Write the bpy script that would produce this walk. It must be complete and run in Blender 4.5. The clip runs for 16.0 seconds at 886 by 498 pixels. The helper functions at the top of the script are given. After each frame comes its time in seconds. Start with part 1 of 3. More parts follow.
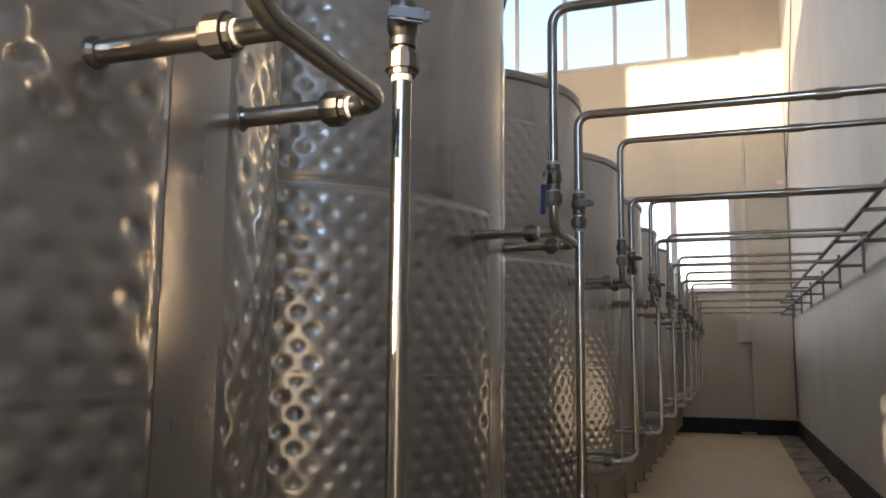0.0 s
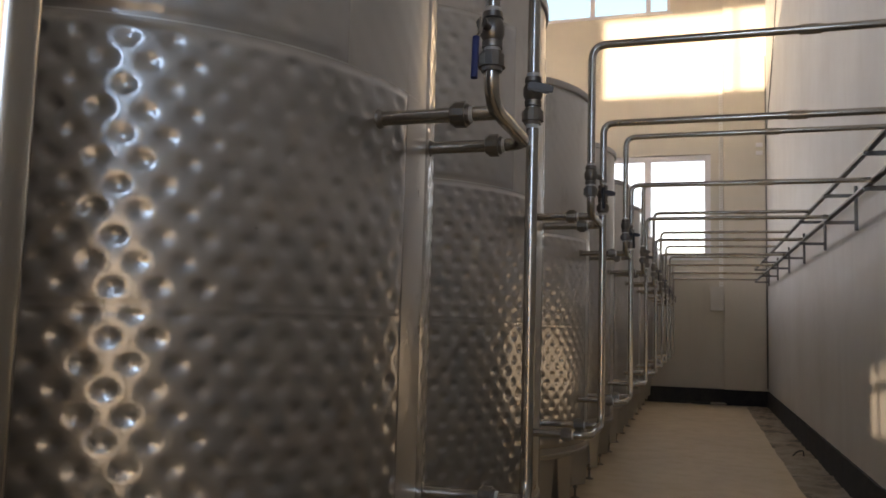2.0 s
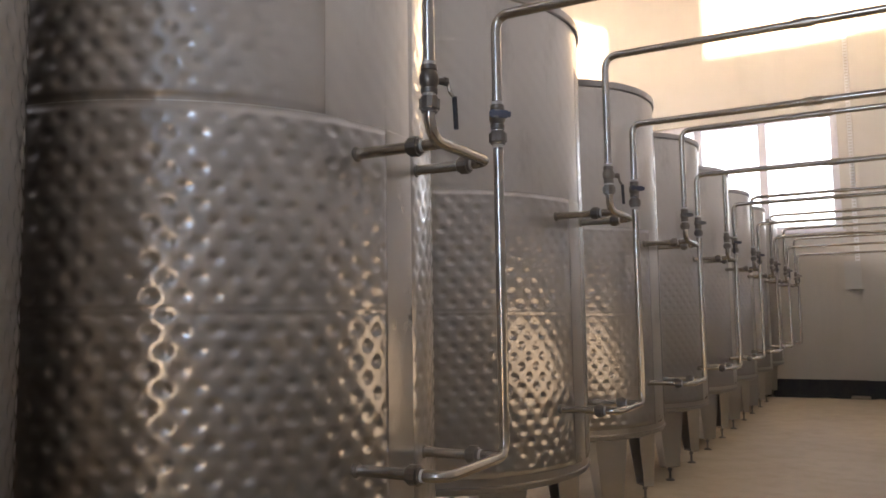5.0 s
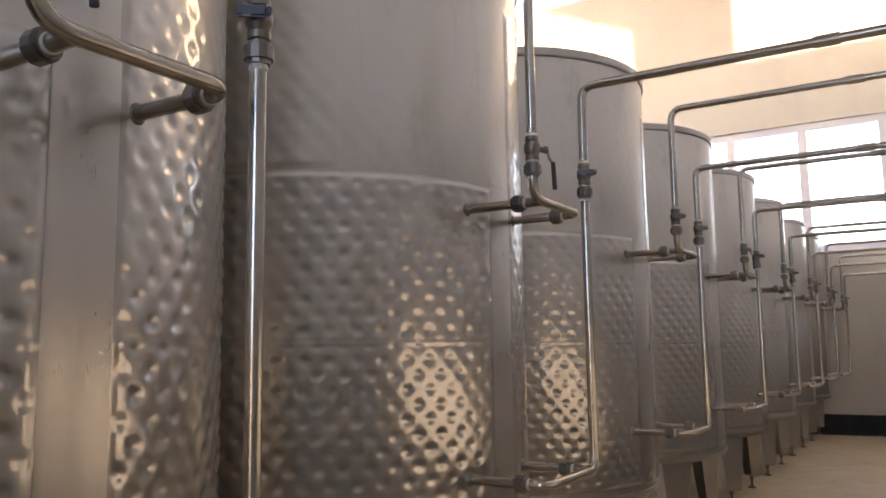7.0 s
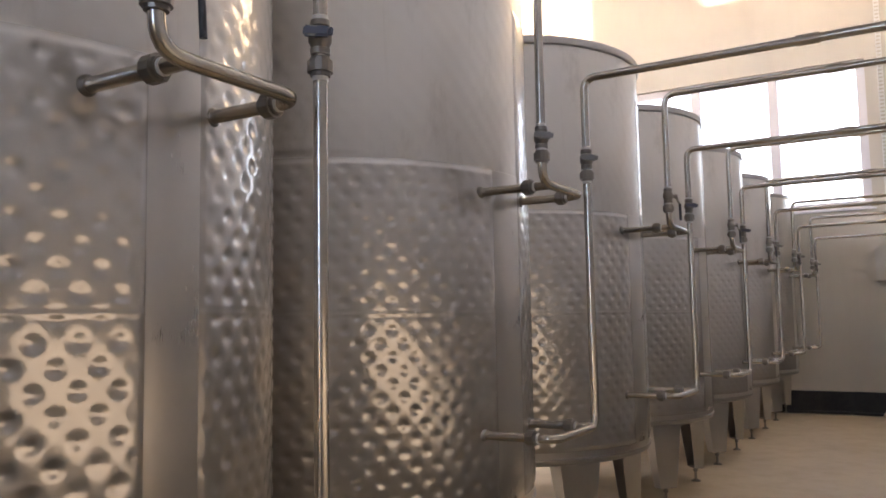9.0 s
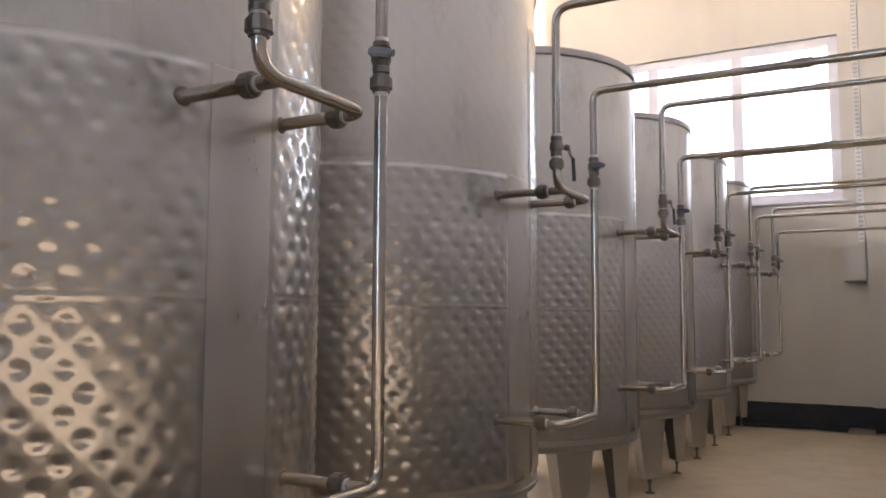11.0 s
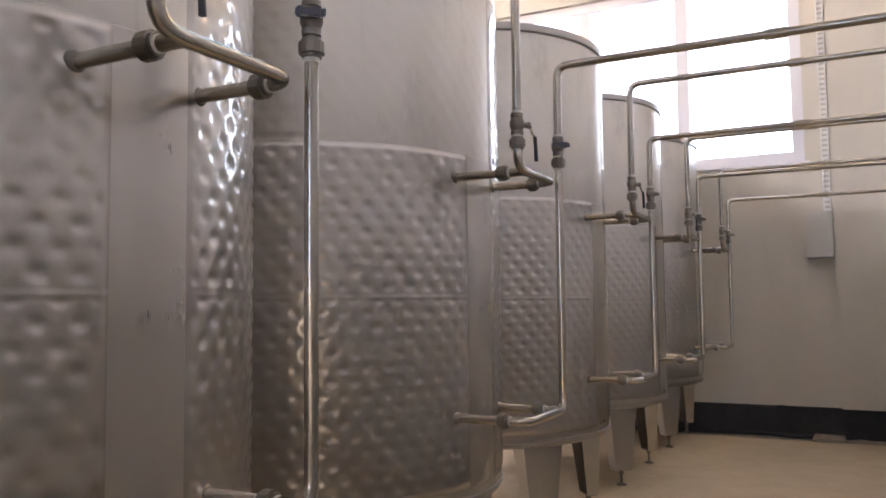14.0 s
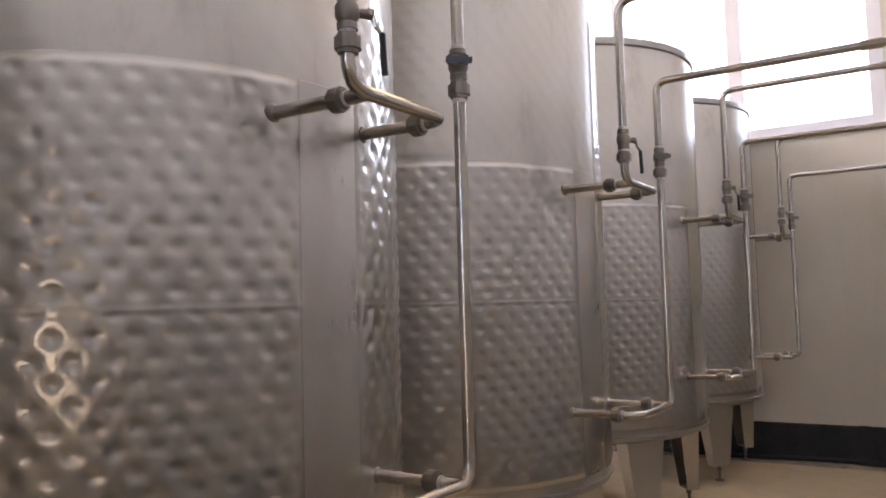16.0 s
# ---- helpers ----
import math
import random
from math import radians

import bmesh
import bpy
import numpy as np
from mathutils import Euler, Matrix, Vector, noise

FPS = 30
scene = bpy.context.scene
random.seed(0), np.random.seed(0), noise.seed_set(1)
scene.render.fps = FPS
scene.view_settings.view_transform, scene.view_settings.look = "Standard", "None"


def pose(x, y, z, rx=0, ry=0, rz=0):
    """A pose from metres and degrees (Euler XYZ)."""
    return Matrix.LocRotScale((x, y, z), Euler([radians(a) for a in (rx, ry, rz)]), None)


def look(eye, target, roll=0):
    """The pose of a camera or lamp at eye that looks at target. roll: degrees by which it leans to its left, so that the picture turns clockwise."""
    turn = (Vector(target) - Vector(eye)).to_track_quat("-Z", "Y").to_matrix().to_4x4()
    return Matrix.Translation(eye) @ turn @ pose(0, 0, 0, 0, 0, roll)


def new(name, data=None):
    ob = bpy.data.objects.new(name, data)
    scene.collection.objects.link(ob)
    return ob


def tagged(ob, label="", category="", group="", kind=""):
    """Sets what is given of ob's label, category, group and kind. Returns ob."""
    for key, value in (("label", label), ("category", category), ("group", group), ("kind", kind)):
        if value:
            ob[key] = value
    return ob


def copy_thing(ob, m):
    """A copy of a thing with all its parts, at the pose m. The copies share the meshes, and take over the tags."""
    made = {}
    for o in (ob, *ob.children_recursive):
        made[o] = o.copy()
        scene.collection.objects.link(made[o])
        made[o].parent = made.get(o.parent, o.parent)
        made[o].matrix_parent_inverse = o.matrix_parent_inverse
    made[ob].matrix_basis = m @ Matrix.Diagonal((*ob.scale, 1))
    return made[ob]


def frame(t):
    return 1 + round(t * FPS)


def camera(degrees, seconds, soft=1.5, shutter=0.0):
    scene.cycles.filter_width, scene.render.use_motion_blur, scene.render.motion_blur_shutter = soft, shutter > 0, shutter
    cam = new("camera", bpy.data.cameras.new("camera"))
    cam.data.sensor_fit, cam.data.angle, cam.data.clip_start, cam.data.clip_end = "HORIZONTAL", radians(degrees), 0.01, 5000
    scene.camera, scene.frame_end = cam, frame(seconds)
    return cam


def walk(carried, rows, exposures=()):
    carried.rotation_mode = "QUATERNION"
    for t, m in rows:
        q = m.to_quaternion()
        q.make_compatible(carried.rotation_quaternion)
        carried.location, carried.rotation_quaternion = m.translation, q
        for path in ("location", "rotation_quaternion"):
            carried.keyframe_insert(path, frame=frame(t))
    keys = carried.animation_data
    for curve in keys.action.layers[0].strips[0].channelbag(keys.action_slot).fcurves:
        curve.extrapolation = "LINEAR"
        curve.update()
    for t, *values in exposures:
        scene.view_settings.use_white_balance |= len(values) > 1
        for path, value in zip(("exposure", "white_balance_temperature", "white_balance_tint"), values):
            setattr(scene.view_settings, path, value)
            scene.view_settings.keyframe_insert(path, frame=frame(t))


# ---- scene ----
cam = camera(57.80, 16.0, 1.7)
# seconds, x, y, z, yaw, pitch, roll
ROWS = [
    (0.0, 0.582, -18.857, 1.558, 19.55, 7.64, -0.60),
    (0.5, 0.553, -18.757, 1.557, 16.69, 8.98, -0.96),
    (1.0, 0.521, -18.490, 1.518, 16.34, 9.14, -1.53),
    (1.5, 0.493, -18.163, 1.484, 16.78, 5.73, -1.57),
    (2.0, 0.485, -17.926, 1.474, 17.49, 5.36, -1.63),
    (2.5, 0.516, -17.653, 1.481, 19.13, 5.15, -1.96),
    (3.0, 0.600, -17.358, 1.509, 19.76, 4.97, -2.05),
    (3.2, 0.665, -17.241, 1.517, 20.45, 4.71, -1.94),
    (5.3, 1.233, -16.038, 1.441, 28.92, 5.10, 0.90),
    (5.5, 1.250, -15.879, 1.463, 29.37, 5.00, 0.81),
    (6.0, 1.262, -15.523, 1.467, 31.16, 5.76, 1.05),
    (6.5, 1.244, -15.173, 1.471, 32.06, 6.46, 0.52),
    (7.0, 1.238, -14.829, 1.468, 31.43, 7.05, 0.78),
    (7.5, 1.273, -14.499, 1.447, 31.60, 7.12, 1.21),
    (8.0, 1.295, -14.089, 1.441, 32.33, 5.84, 0.92),
    (8.5, 1.293, -13.690, 1.448, 31.29, 5.23, 0.64),
    (9.0, 1.305, -13.220, 1.462, 30.65, 5.04, 1.00),
    (9.5, 1.313, -12.829, 1.460, 31.54, 5.17, 0.98),
    (10.0, 1.294, -12.402, 1.456, 30.95, 4.92, 0.32),
    (12.3, 1.271, -10.601, 1.438, 27.47, 4.97, 0.24),
    (12.5, 1.295, -10.440, 1.460, 28.92, 4.85, 0.14),
    (13.0, 1.292, -10.066, 1.453, 30.31, 4.52, 0.46),
    (13.5, 1.253, -9.726, 1.456, 28.94, 4.26, 0.37),
    (14.0, 1.222, -9.382, 1.459, 27.07, 3.94, 0.62),
    (14.5, 1.198, -9.010, 1.469, 28.84, 3.92, 0.69),
    (15.0, 1.170, -8.605, 1.467, 29.63, 3.77, 0.63),
    (15.5, 1.166, -8.238, 1.466, 29.00, 3.70, 0.77),
    (16.0, 1.215, -7.802, 1.476, 32.49, 4.14, 1.57),
]
EXPOSURES = [(0.0, 1.36, 6300, 20), (0.5, 1.07, 6300, 18), (1.0, 0.81, 6300, 17), (1.5, 0.84, 6450, 19), (2.0, 1.20, 6600, 22), (2.5, 1.42, 6650, 24),
             (3.0, 1.53, 6650, 25), (5.5, 2.20, 6400, 26), (8.5, 2.22, 6220, 26), (10.0, 2.44, 6130, 26), (12.5, 2.23, 6130, 26), (13.0, 2.31, 6130, 27), (16.0, 2.63, 6130, 27)]
walk(cam, [(t, pose(x, y, z, 90 + pitch, roll, yaw)) for t, x, y, z, yaw, pitch, roll in ROWS], EXPOSURES)

# ---- light ----
SUN_TAN, SUN_SIDE = 0.13, 0.27          # how far the low sun falls and drifts sideways for each metre along the hall
sun_way = Vector((SUN_SIDE, 1.0, -SUN_TAN)).normalized()
sun_lamp = bpy.data.lights.new("sun", "SUN")
sun_lamp.energy, sun_lamp.angle, sun_lamp.color = 5.0, radians(0.5), (1.0, 0.80, 0.51)
sun = new("sun", sun_lamp)
sun.matrix_world = Matrix.Translation((0, -60, 20)) @ sun_way.to_track_quat("-Z", "Y").to_matrix().to_4x4()

world = bpy.data.worlds.new("sky")
scene.world = world
world.use_nodes = True
wn = world.node_tree.nodes
sky = wn.new("ShaderNodeTexSky")
sky.sky_type, sky.sun_disc = "NISHITA", False
sky.sun_elevation = math.asin(-sun_way.z)
sky.sun_rotation = math.atan2(-sun_way.x, -sun_way.y)
wn["Background"].inputs["Strength"].default_value = 0.15
world.node_tree.links.new(sky.outputs["Color"], wn["Background"].inputs["Color"])


def window_light(name, eye, target, wide, high, watts, colour):
    lamp = bpy.data.lights.new(name, "AREA")
    lamp.shape, lamp.size, lamp.size_y, lamp.energy, lamp.color = "RECTANGLE", wide, high, watts, colour
    ob = new(name, lamp)
    ob.matrix_world = look(eye, target)
    return ob


# skylight that enters through the high windows behind and beside the tanks
window_light("skylight_back", (-4.85, -22.7, 10.85), (-4.85, 0, 6.0), 6.0, 1.9, 14, (0.86, 0.93, 1.0))
window_light("skylight_side", (-9.45, -7.5, 8.15), (1.9, -7.5, 5.6), 14.6, 3.1, 86, (0.9, 0.95, 1.0))
window_light("skylight_end_high", (-3.7, 1.45, 10.1), (-3.7, -5.0, 9.6), 8.0, 3.0, 20, (0.45, 0.86, 1.0))
window_light("skylight_end", (-1.65, 1.45, 4.4), (-1.65, -5.0, 4.0), 5.0, 2.6, 26, (0.92, 0.96, 1.0))
# added blue lamp on the room side of the pane, mirrored in the steel as sky
window_light("skylight_gate", (1.30, -22.06, 3.71), (1.30, 0.0, 3.3), 1.08, 2.4, 25.0, (0.52, 0.74, 1.0))


# ---- materials ----
def material(name, colour, rough=0.5, metal=0.0):
    m = bpy.data.materials.new(name)
    m.use_nodes = True
    b = m.node_tree.nodes["Principled BSDF"]
    b.inputs["Base Color"].default_value = (*colour, 1)
    b.inputs["Roughness"].default_value = rough
    b.inputs["Metallic"].default_value = metal
    return m


class Nodes:
    """Short hand for wiring a material."""

    def __init__(self, m):
        self.tree = m.node_tree
        self.bsdf = m.node_tree.nodes["Principled BSDF"]

    def add(self, kind, **values):
        n = self.tree.nodes.new(kind)
        for k, v in values.items():
            n.inputs[k.replace("_", " ")].default_value = v
        return n

    def link(self, a, b):
        self.tree.links.new(a, b)

    def coords(self, scale=(1, 1, 1)):
        c = self.add("ShaderNodeTexCoord")
        mp = self.add("ShaderNodeMapping")
        mp.inputs["Scale"].default_value = scale
        self.link(c.outputs["Object"], mp.inputs["Vector"])
        return mp.outputs["Vector"]

    def noise(self, scale, detail=4.0, rough=0.55, vec=None, stretch=(1, 1, 1)):
        n = self.add("ShaderNodeTexNoise", Scale=scale, Detail=detail, Roughness=rough)
        self.link(vec or self.coords(stretch), n.inputs["Vector"])
        return n.outputs["Fac"]

    def spread(self, fac, low, high, a=0.3, b=0.7):
        r = self.add("ShaderNodeMapRange")
        for k, v in (("From Min", a), ("From Max", b), ("To Min", low), ("To Max", high)):
            r.inputs[k].default_value = v
        self.link(fac, r.inputs["Value"])
        return r.outputs["Result"]

    def mix(self, fac, a, b, blend="MIX"):
        n = self.tree.nodes.new("ShaderNodeMix")
        n.data_type, n.blend_type = "RGBA", blend
        for value, key in ((fac, 0), (a, 6), (b, 7)):
            if isinstance(value, (int, float)):
                n.inputs[key].default_value = value
            elif isinstance(value, tuple):
                n.inputs[key].default_value = (*value, 1)
            else:
                self.link(value, n.inputs[key])
        return n.outputs[2]

    def bump(self, height, strength=0.2, distance=0.01, normal=None):
        n = self.add("ShaderNodeBump", Strength=strength, Distance=distance)
        self.link(height, n.inputs["Height"])
        if normal:
            self.link(normal, n.inputs["Normal"])
        self.link(n.outputs["Normal"], self.bsdf.inputs["Normal"])
        return n.outputs["Normal"]


def steel(name, colour, rough, cloud, grain, stretch):
    """Brushed stainless steel: cloudy gloss, fine grain along one way."""
    m = material(name, colour, rough, 1.0)
    n = Nodes(m)
    clouds = n.noise(2.3, 5.0, 0.6)
    fine = n.noise(60.0, 3.0, 0.6, stretch=stretch)
    n.link(n.spread(n.mix(0.25, clouds, fine), rough - cloud, rough + cloud), n.bsdf.inputs["Roughness"])
    n.link(n.mix(n.spread(clouds, 0.0, 1.0), tuple(0.86 * c for c in colour), colour), n.bsdf.inputs["Base Color"])
    n.bump(fine, grain, 0.002)
    return m


STEEL_SHELL = steel("brushed_steel_shell", (0.55, 0.52, 0.48), 0.32, 0.04, 0.03, (1, 1, 10))


def work_shell(m):
    """Faint quilted lattice, smears and drips on the plain shell."""
    n = Nodes(m)
    c = n.add("ShaderNodeTexCoord")
    sp = n.add("ShaderNodeSeparateXYZ")
    n.link(c.outputs["Object"], sp.inputs["Vector"])

    def calc(op, a, b):
        k = n.tree.nodes.new("ShaderNodeMath")
        k.operation = op
        for i, v in enumerate((a, b)):
            if isinstance(v, (int, float)):
                k.inputs[i].default_value = v
            elif v is not None:
                n.link(v, k.inputs[i])
        return k.outputs[0]

    u = calc("MULTIPLY", calc("ARCTAN2", sp.outputs["Y"], sp.outputs["X"]), math.tau * 0.926 / 0.095)
    v = calc("MULTIPLY", sp.outputs["Z"], math.tau / 0.110)
    quilt = calc("MULTIPLY", calc("COSINE", u, None), calc("COSINE", v, None))
    fine = n.noise(60.0, 3.0, 0.6, stretch=(1, 1, 10))
    n.bump(calc("ADD", quilt, calc("MULTIPLY", fine, 0.4)), 0.11, 0.003)
    smear = n.noise(2.6, 6.0, 0.7, stretch=(1.0, 1.6, 0.55))
    drip = n.noise(7.0, 5.0, 0.7, stretch=(3.0, 3.0, 0.12))
    dirt = n.mix(n.spread(smear, 0.0, 0.75, 0.55, 0.78), (0.55, 0.523, 0.483), (0.36, 0.335, 0.30))
    dirt = n.mix(n.spread(drip, 0.0, 0.5, 0.60, 0.78), dirt, (0.44, 0.41, 0.36))
    n.link(dirt, n.bsdf.inputs["Base Color"])
    n.link(n.spread(smear, 0.29, 0.42, 0.4, 0.8), n.bsdf.inputs["Roughness"])


work_shell(STEEL_SHELL)
STEEL_JACKET = steel("dimpled_steel_jacket", (0.42, 0.39, 0.35), 0.32, 0.05, 0.05, (1, 1, 6))


def work_jacket(m):
    """Spot welds with a sharp rim, pressed rows and rolling marks on the pillow plates."""
    n = Nodes(m)
    c = n.tree.nodes.new("ShaderNodeUVMap")
    c.uv_map = "lattice"
    sp = n.add("ShaderNodeSeparateXYZ")
    n.link(c.outputs["UV"], sp.inputs["Vector"])

    def calc(op, a, b=None):
        k = n.tree.nodes.new("ShaderNodeMath")
        k.operation = op
        for i, v in enumerate((a, b)):
            if isinstance(v, (int, float)):
                k.inputs[i].default_value = v
            elif v is not None:
                n.link(v, k.inputs[i])
        return k.outputs[0]

    u = calc("MULTIPLY", sp.outputs["X"], math.tau)
    v = calc("MULTIPLY", sp.outputs["Y"], math.tau)
    quilt = calc("MULTIPLY", calc("COSINE", u), calc("COSINE", v))
    spot = calc("POWER", calc("MAXIMUM", quilt, 0.0), 16.0)
    roll = n.noise(5.0, 4.0, 0.6, stretch=(1, 1, 9))
    fine = n.noise(60.0, 3.0, 0.6, stretch=(1, 1, 6))
    height = calc("MULTIPLY", spot, -0.10)
    worn = n.tree.nodes.new("ShaderNodeAttribute")
    worn.attribute_name = "press"
    height = calc("MULTIPLY", height, worn.outputs["Fac"])
    height = calc("ADD", height, calc("MULTIPLY", roll, 0.10))
    height = calc("ADD", height, calc("MULTIPLY", fine, 0.05))
    n.bump(height, 1.0, 0.004)
    turn = n.tree.nodes.new("ShaderNodeTangent")
    turn.direction_type, turn.axis = "RADIAL", "Z"
    n.link(turn.outputs["Tangent"], n.bsdf.inputs["Tangent"])
    n.bsdf.inputs["Anisotropic"].default_value = 0.3
    n.bsdf.inputs["Coat Weight"].default_value = 1.0
    n.bsdf.inputs["Coat IOR"].default_value = 2.4
    n.bsdf.inputs["Coat Roughness"].default_value = 0.08
    smear = n.noise(3.1, 6.0, 0.7, stretch=(1.0, 1.0, 0.6))
    n.link(n.mix(n.spread(smear, 0.0, 0.6, 0.56, 0.78), (0.42, 0.39, 0.35), (0.32, 0.295, 0.26)), n.bsdf.inputs["Base Color"])


work_jacket(STEEL_JACKET)
STEEL_STRIP = steel("satin_steel_strip", (0.58, 0.55, 0.51), 0.30, 0.05, 0.08, (6, 6, 0.4))
STEEL_RIM = steel("dull_steel_rim", (0.42, 0.40, 0.38), 0.38, 0.06, 0.05, (1, 1, 1))
STEEL_PIPE = steel("steel_pipe", (0.50, 0.46, 0.40), 0.22, 0.03, 0.0, (1, 1, 1))
STEEL_FITTING = steel("cast_steel_fitting", (0.25, 0.225, 0.195), 0.40, 0.06, 0.12, (1, 1, 1))
STEEL_LEG = steel("folded_steel_leg", (0.55, 0.53, 0.50), 0.36, 0.06, 0.05, (6, 6, 0.5))
STEEL_DARK = steel("dark_header_pipe", (0.20, 0.19, 0.18), 0.42, 0.08, 0.1, (1, 1, 1))
BLUE_GRIP = material("blue_lever_grip", (0.02, 0.035, 0.16), 0.45)
WING_BLUE = material("blue_grey_wing_handle", (0.075, 0.077, 0.10), 0.4)
WING_GREY = material("grey_wing_handle", (0.17, 0.16, 0.15), 0.4, 0.5)
BLACK_GRIP = material("black_lever_grip", (0.02, 0.02, 0.024), 0.45)
THREAD = material("pale_thread_tape", (0.62, 0.60, 0.55), 0.6)


def plaster(name, colour, dark, scale=0.8):
    m = material(name, colour, 0.75)
    n = Nodes(m)
    big = n.noise(scale, 6.0, 0.6)
    streak = n.noise(1.6, 5.0, 0.65, stretch=(2.2, 2.2, 0.25))
    fine = n.noise(45.0, 4.0, 0.6)
    c = n.mix(n.spread(big, 0.0, 0.55, 0.35, 0.75), colour, dark)
    c = n.mix(n.spread(streak, 0.0, 0.4, 0.5, 0.8), c, dark)
    n.link(c, n.bsdf.inputs["Base Color"])
    n.link(n.spread(big, 0.62, 0.85), n.bsdf.inputs["Roughness"])
    n.bump(n.mix(0.4, big, fine), 0.12, 0.01)
    return m


WALL_WHITE = plaster("white_wall_plaster", (0.63, 0.62, 0.60), (0.51, 0.49, 0.46))
WALL_CREAM = plaster("cream_wall_plaster", (0.60, 0.56, 0.48), (0.50, 0.465, 0.395))
# finishes of the unseen ceiling and walls, dark so that less light bounces back
CEILING_GREY = plaster("unseen_dark_ceiling", (0.36, 0.35, 0.33), (0.29, 0.28, 0.26))
WALL_UNSEEN = plaster("unseen_dark_wall", (0.30, 0.29, 0.27), (0.22, 0.21, 0.19))
FRAME_WHITE = material("white_window_frame", (0.72, 0.71, 0.74), 0.35)
CABINET_GREY = material("pale_grey_enamel", (0.56, 0.54, 0.49), 0.4)
CABLE_BLACK = material("black_cable", (0.02, 0.02, 0.02), 0.6)
TRAY_WHITE = material("galvanised_cable_tray", (0.78, 0.78, 0.76), 0.4, 0.3)

FLOOR_RESIN = material("beige_floor_resin", (0.46, 0.38, 0.28), 0.5)
n = Nodes(FLOOR_RESIN)
f1, f2, f3 = n.noise(0.7, 6.0, 0.6), n.noise(4.0, 6.0, 0.65), n.noise(70.0, 3.0, 0.5)
n.link(n.mix(n.spread(f2, 0.0, 0.35, 0.45, 0.75), n.mix(n.spread(f1, 0, 1), (0.60, 0.485, 0.32), (0.54, 0.435, 0.285)), (0.40, 0.315, 0.20)), n.bsdf.inputs["Base Color"])
n.link(n.spread(f2, 0.5, 0.7), n.bsdf.inputs["Roughness"])
n.bump(n.mix(0.5, f2, f3), 0.03, 0.003)

FLOOR_RAW = material("rough_raw_concrete", (0.2, 0.18, 0.15), 0.9)
n = Nodes(FLOOR_RAW)
f1, f2 = n.noise(3.0, 7.0, 0.7), n.noise(28.0, 5.0, 0.7)
splash = n.noise(2.2, 5.0, 0.65)
n.link(n.mix(n.spread(splash, 0.0, 0.85, 0.52, 0.66), n.mix(n.spread(f1, 0, 1), (0.46, 0.395, 0.30), (0.25, 0.205, 0.15)), (0.045, 0.04, 0.036)), n.bsdf.inputs["Base Color"])
n.bump(n.mix(0.5, f1, f2), 0.7, 0.03)

BITUMEN = material("black_bitumen_coat", (0.02, 0.02, 0.024), 0.75)
n = Nodes(BITUMEN)
f1, f2 = n.noise(5.0, 6.0, 0.7), n.noise(40.0, 4.0, 0.6)
n.link(n.mix(n.spread(f1, 0, 1), (0.014, 0.014, 0.018), (0.045, 0.04, 0.036)), n.bsdf.inputs["Base Color"])
n.bump(n.mix(0.5, f1, f2), 0.6, 0.02)

GLASS = material("window_glass", (1, 1, 1), 0.02)
GLASS.node_tree.nodes["Principled BSDF"].inputs["Transmission Weight"].default_value = 1.0
GLASS.node_tree.nodes["Principled BSDF"].inputs["IOR"].default_value = 1.02
# the blue of the sky is put into the colour of this pane
GLASS_SKY = material("sky_blue_pane", (0.36, 0.60, 1.0), 0.02)
GLASS_SKY.node_tree.nodes["Principled BSDF"].inputs["Transmission Weight"].default_value = 1.0
GLASS_SKY.node_tree.nodes["Principled BSDF"].inputs["IOR"].default_value = 1.02
BARK_GROUND = material("outside_ground", (0.12, 0.11, 0.07), 0.9)


# ---- mesh helpers ----
def mesh_of(name, bm, mat, smooth=None):
    me = bpy.data.meshes.new(name)
    bmesh.ops.recalc_face_normals(bm, faces=bm.faces)
    bm.to_mesh(me)
    bm.free()
    me.materials.append(mat)
    if smooth is not None:
        me.shade_smooth()
        if smooth < 180:
            me.set_sharp_from_angle(angle=radians(smooth))
    return me


def part(name, bm, mat, parent=None, label="", smooth=None, at=None):
    ob = new(name, mesh_of(name, bm, mat, smooth))
    if parent:
        ob.parent = parent
    if at is not None:
        ob.matrix_local = at
    return tagged(ob, label)


def thing(name, label, category, group="", at=(0, 0, 0)):
    ob = new(name)
    ob.empty_display_size = 0.2
    ob.location = at
    return tagged(ob, label, category, group)


def box(bm, x0, x1, y0, y1, z0, z1, bevel=0.0):
    r = bmesh.ops.create_cube(bm, size=1.0, matrix=Matrix.Translation(((x0 + x1) / 2, (y0 + y1) / 2, (z0 + z1) / 2)) @ Matrix.Diagonal((x1 - x0, y1 - y0, z1 - z0, 1)))
    if bevel:
        edges = {e for v in r["verts"] for e in v.link_edges}
        bmesh.ops.bevel(bm, geom=list(edges), offset=bevel, segments=2, affect="EDGES")
    return bm


def solid(x0, x1, y0, y1, z0, z1, bevel=0.0):
    return box(bmesh.new(), x0, x1, y0, y1, z0, z1, bevel)


def bend(points, radius, steps=6):
    """A polyline with its corners rounded."""
    pts = [Vector(p) for p in points]
    out = [pts[0]]
    for a, b, c in zip(pts, pts[1:], pts[2:]):
        u, w = (a - b).normalized(), (c - b).normalized()
        r = min(radius, (a - b).length * 0.45, (c - b).length * 0.45)
        p, q = b + u * r, b + w * r
        for i in range(steps + 1):
            s = i / steps
            out.append(p * (1 - s) ** 2 + b * 2 * s * (1 - s) + q * s * s)
    return out + [pts[-1]]


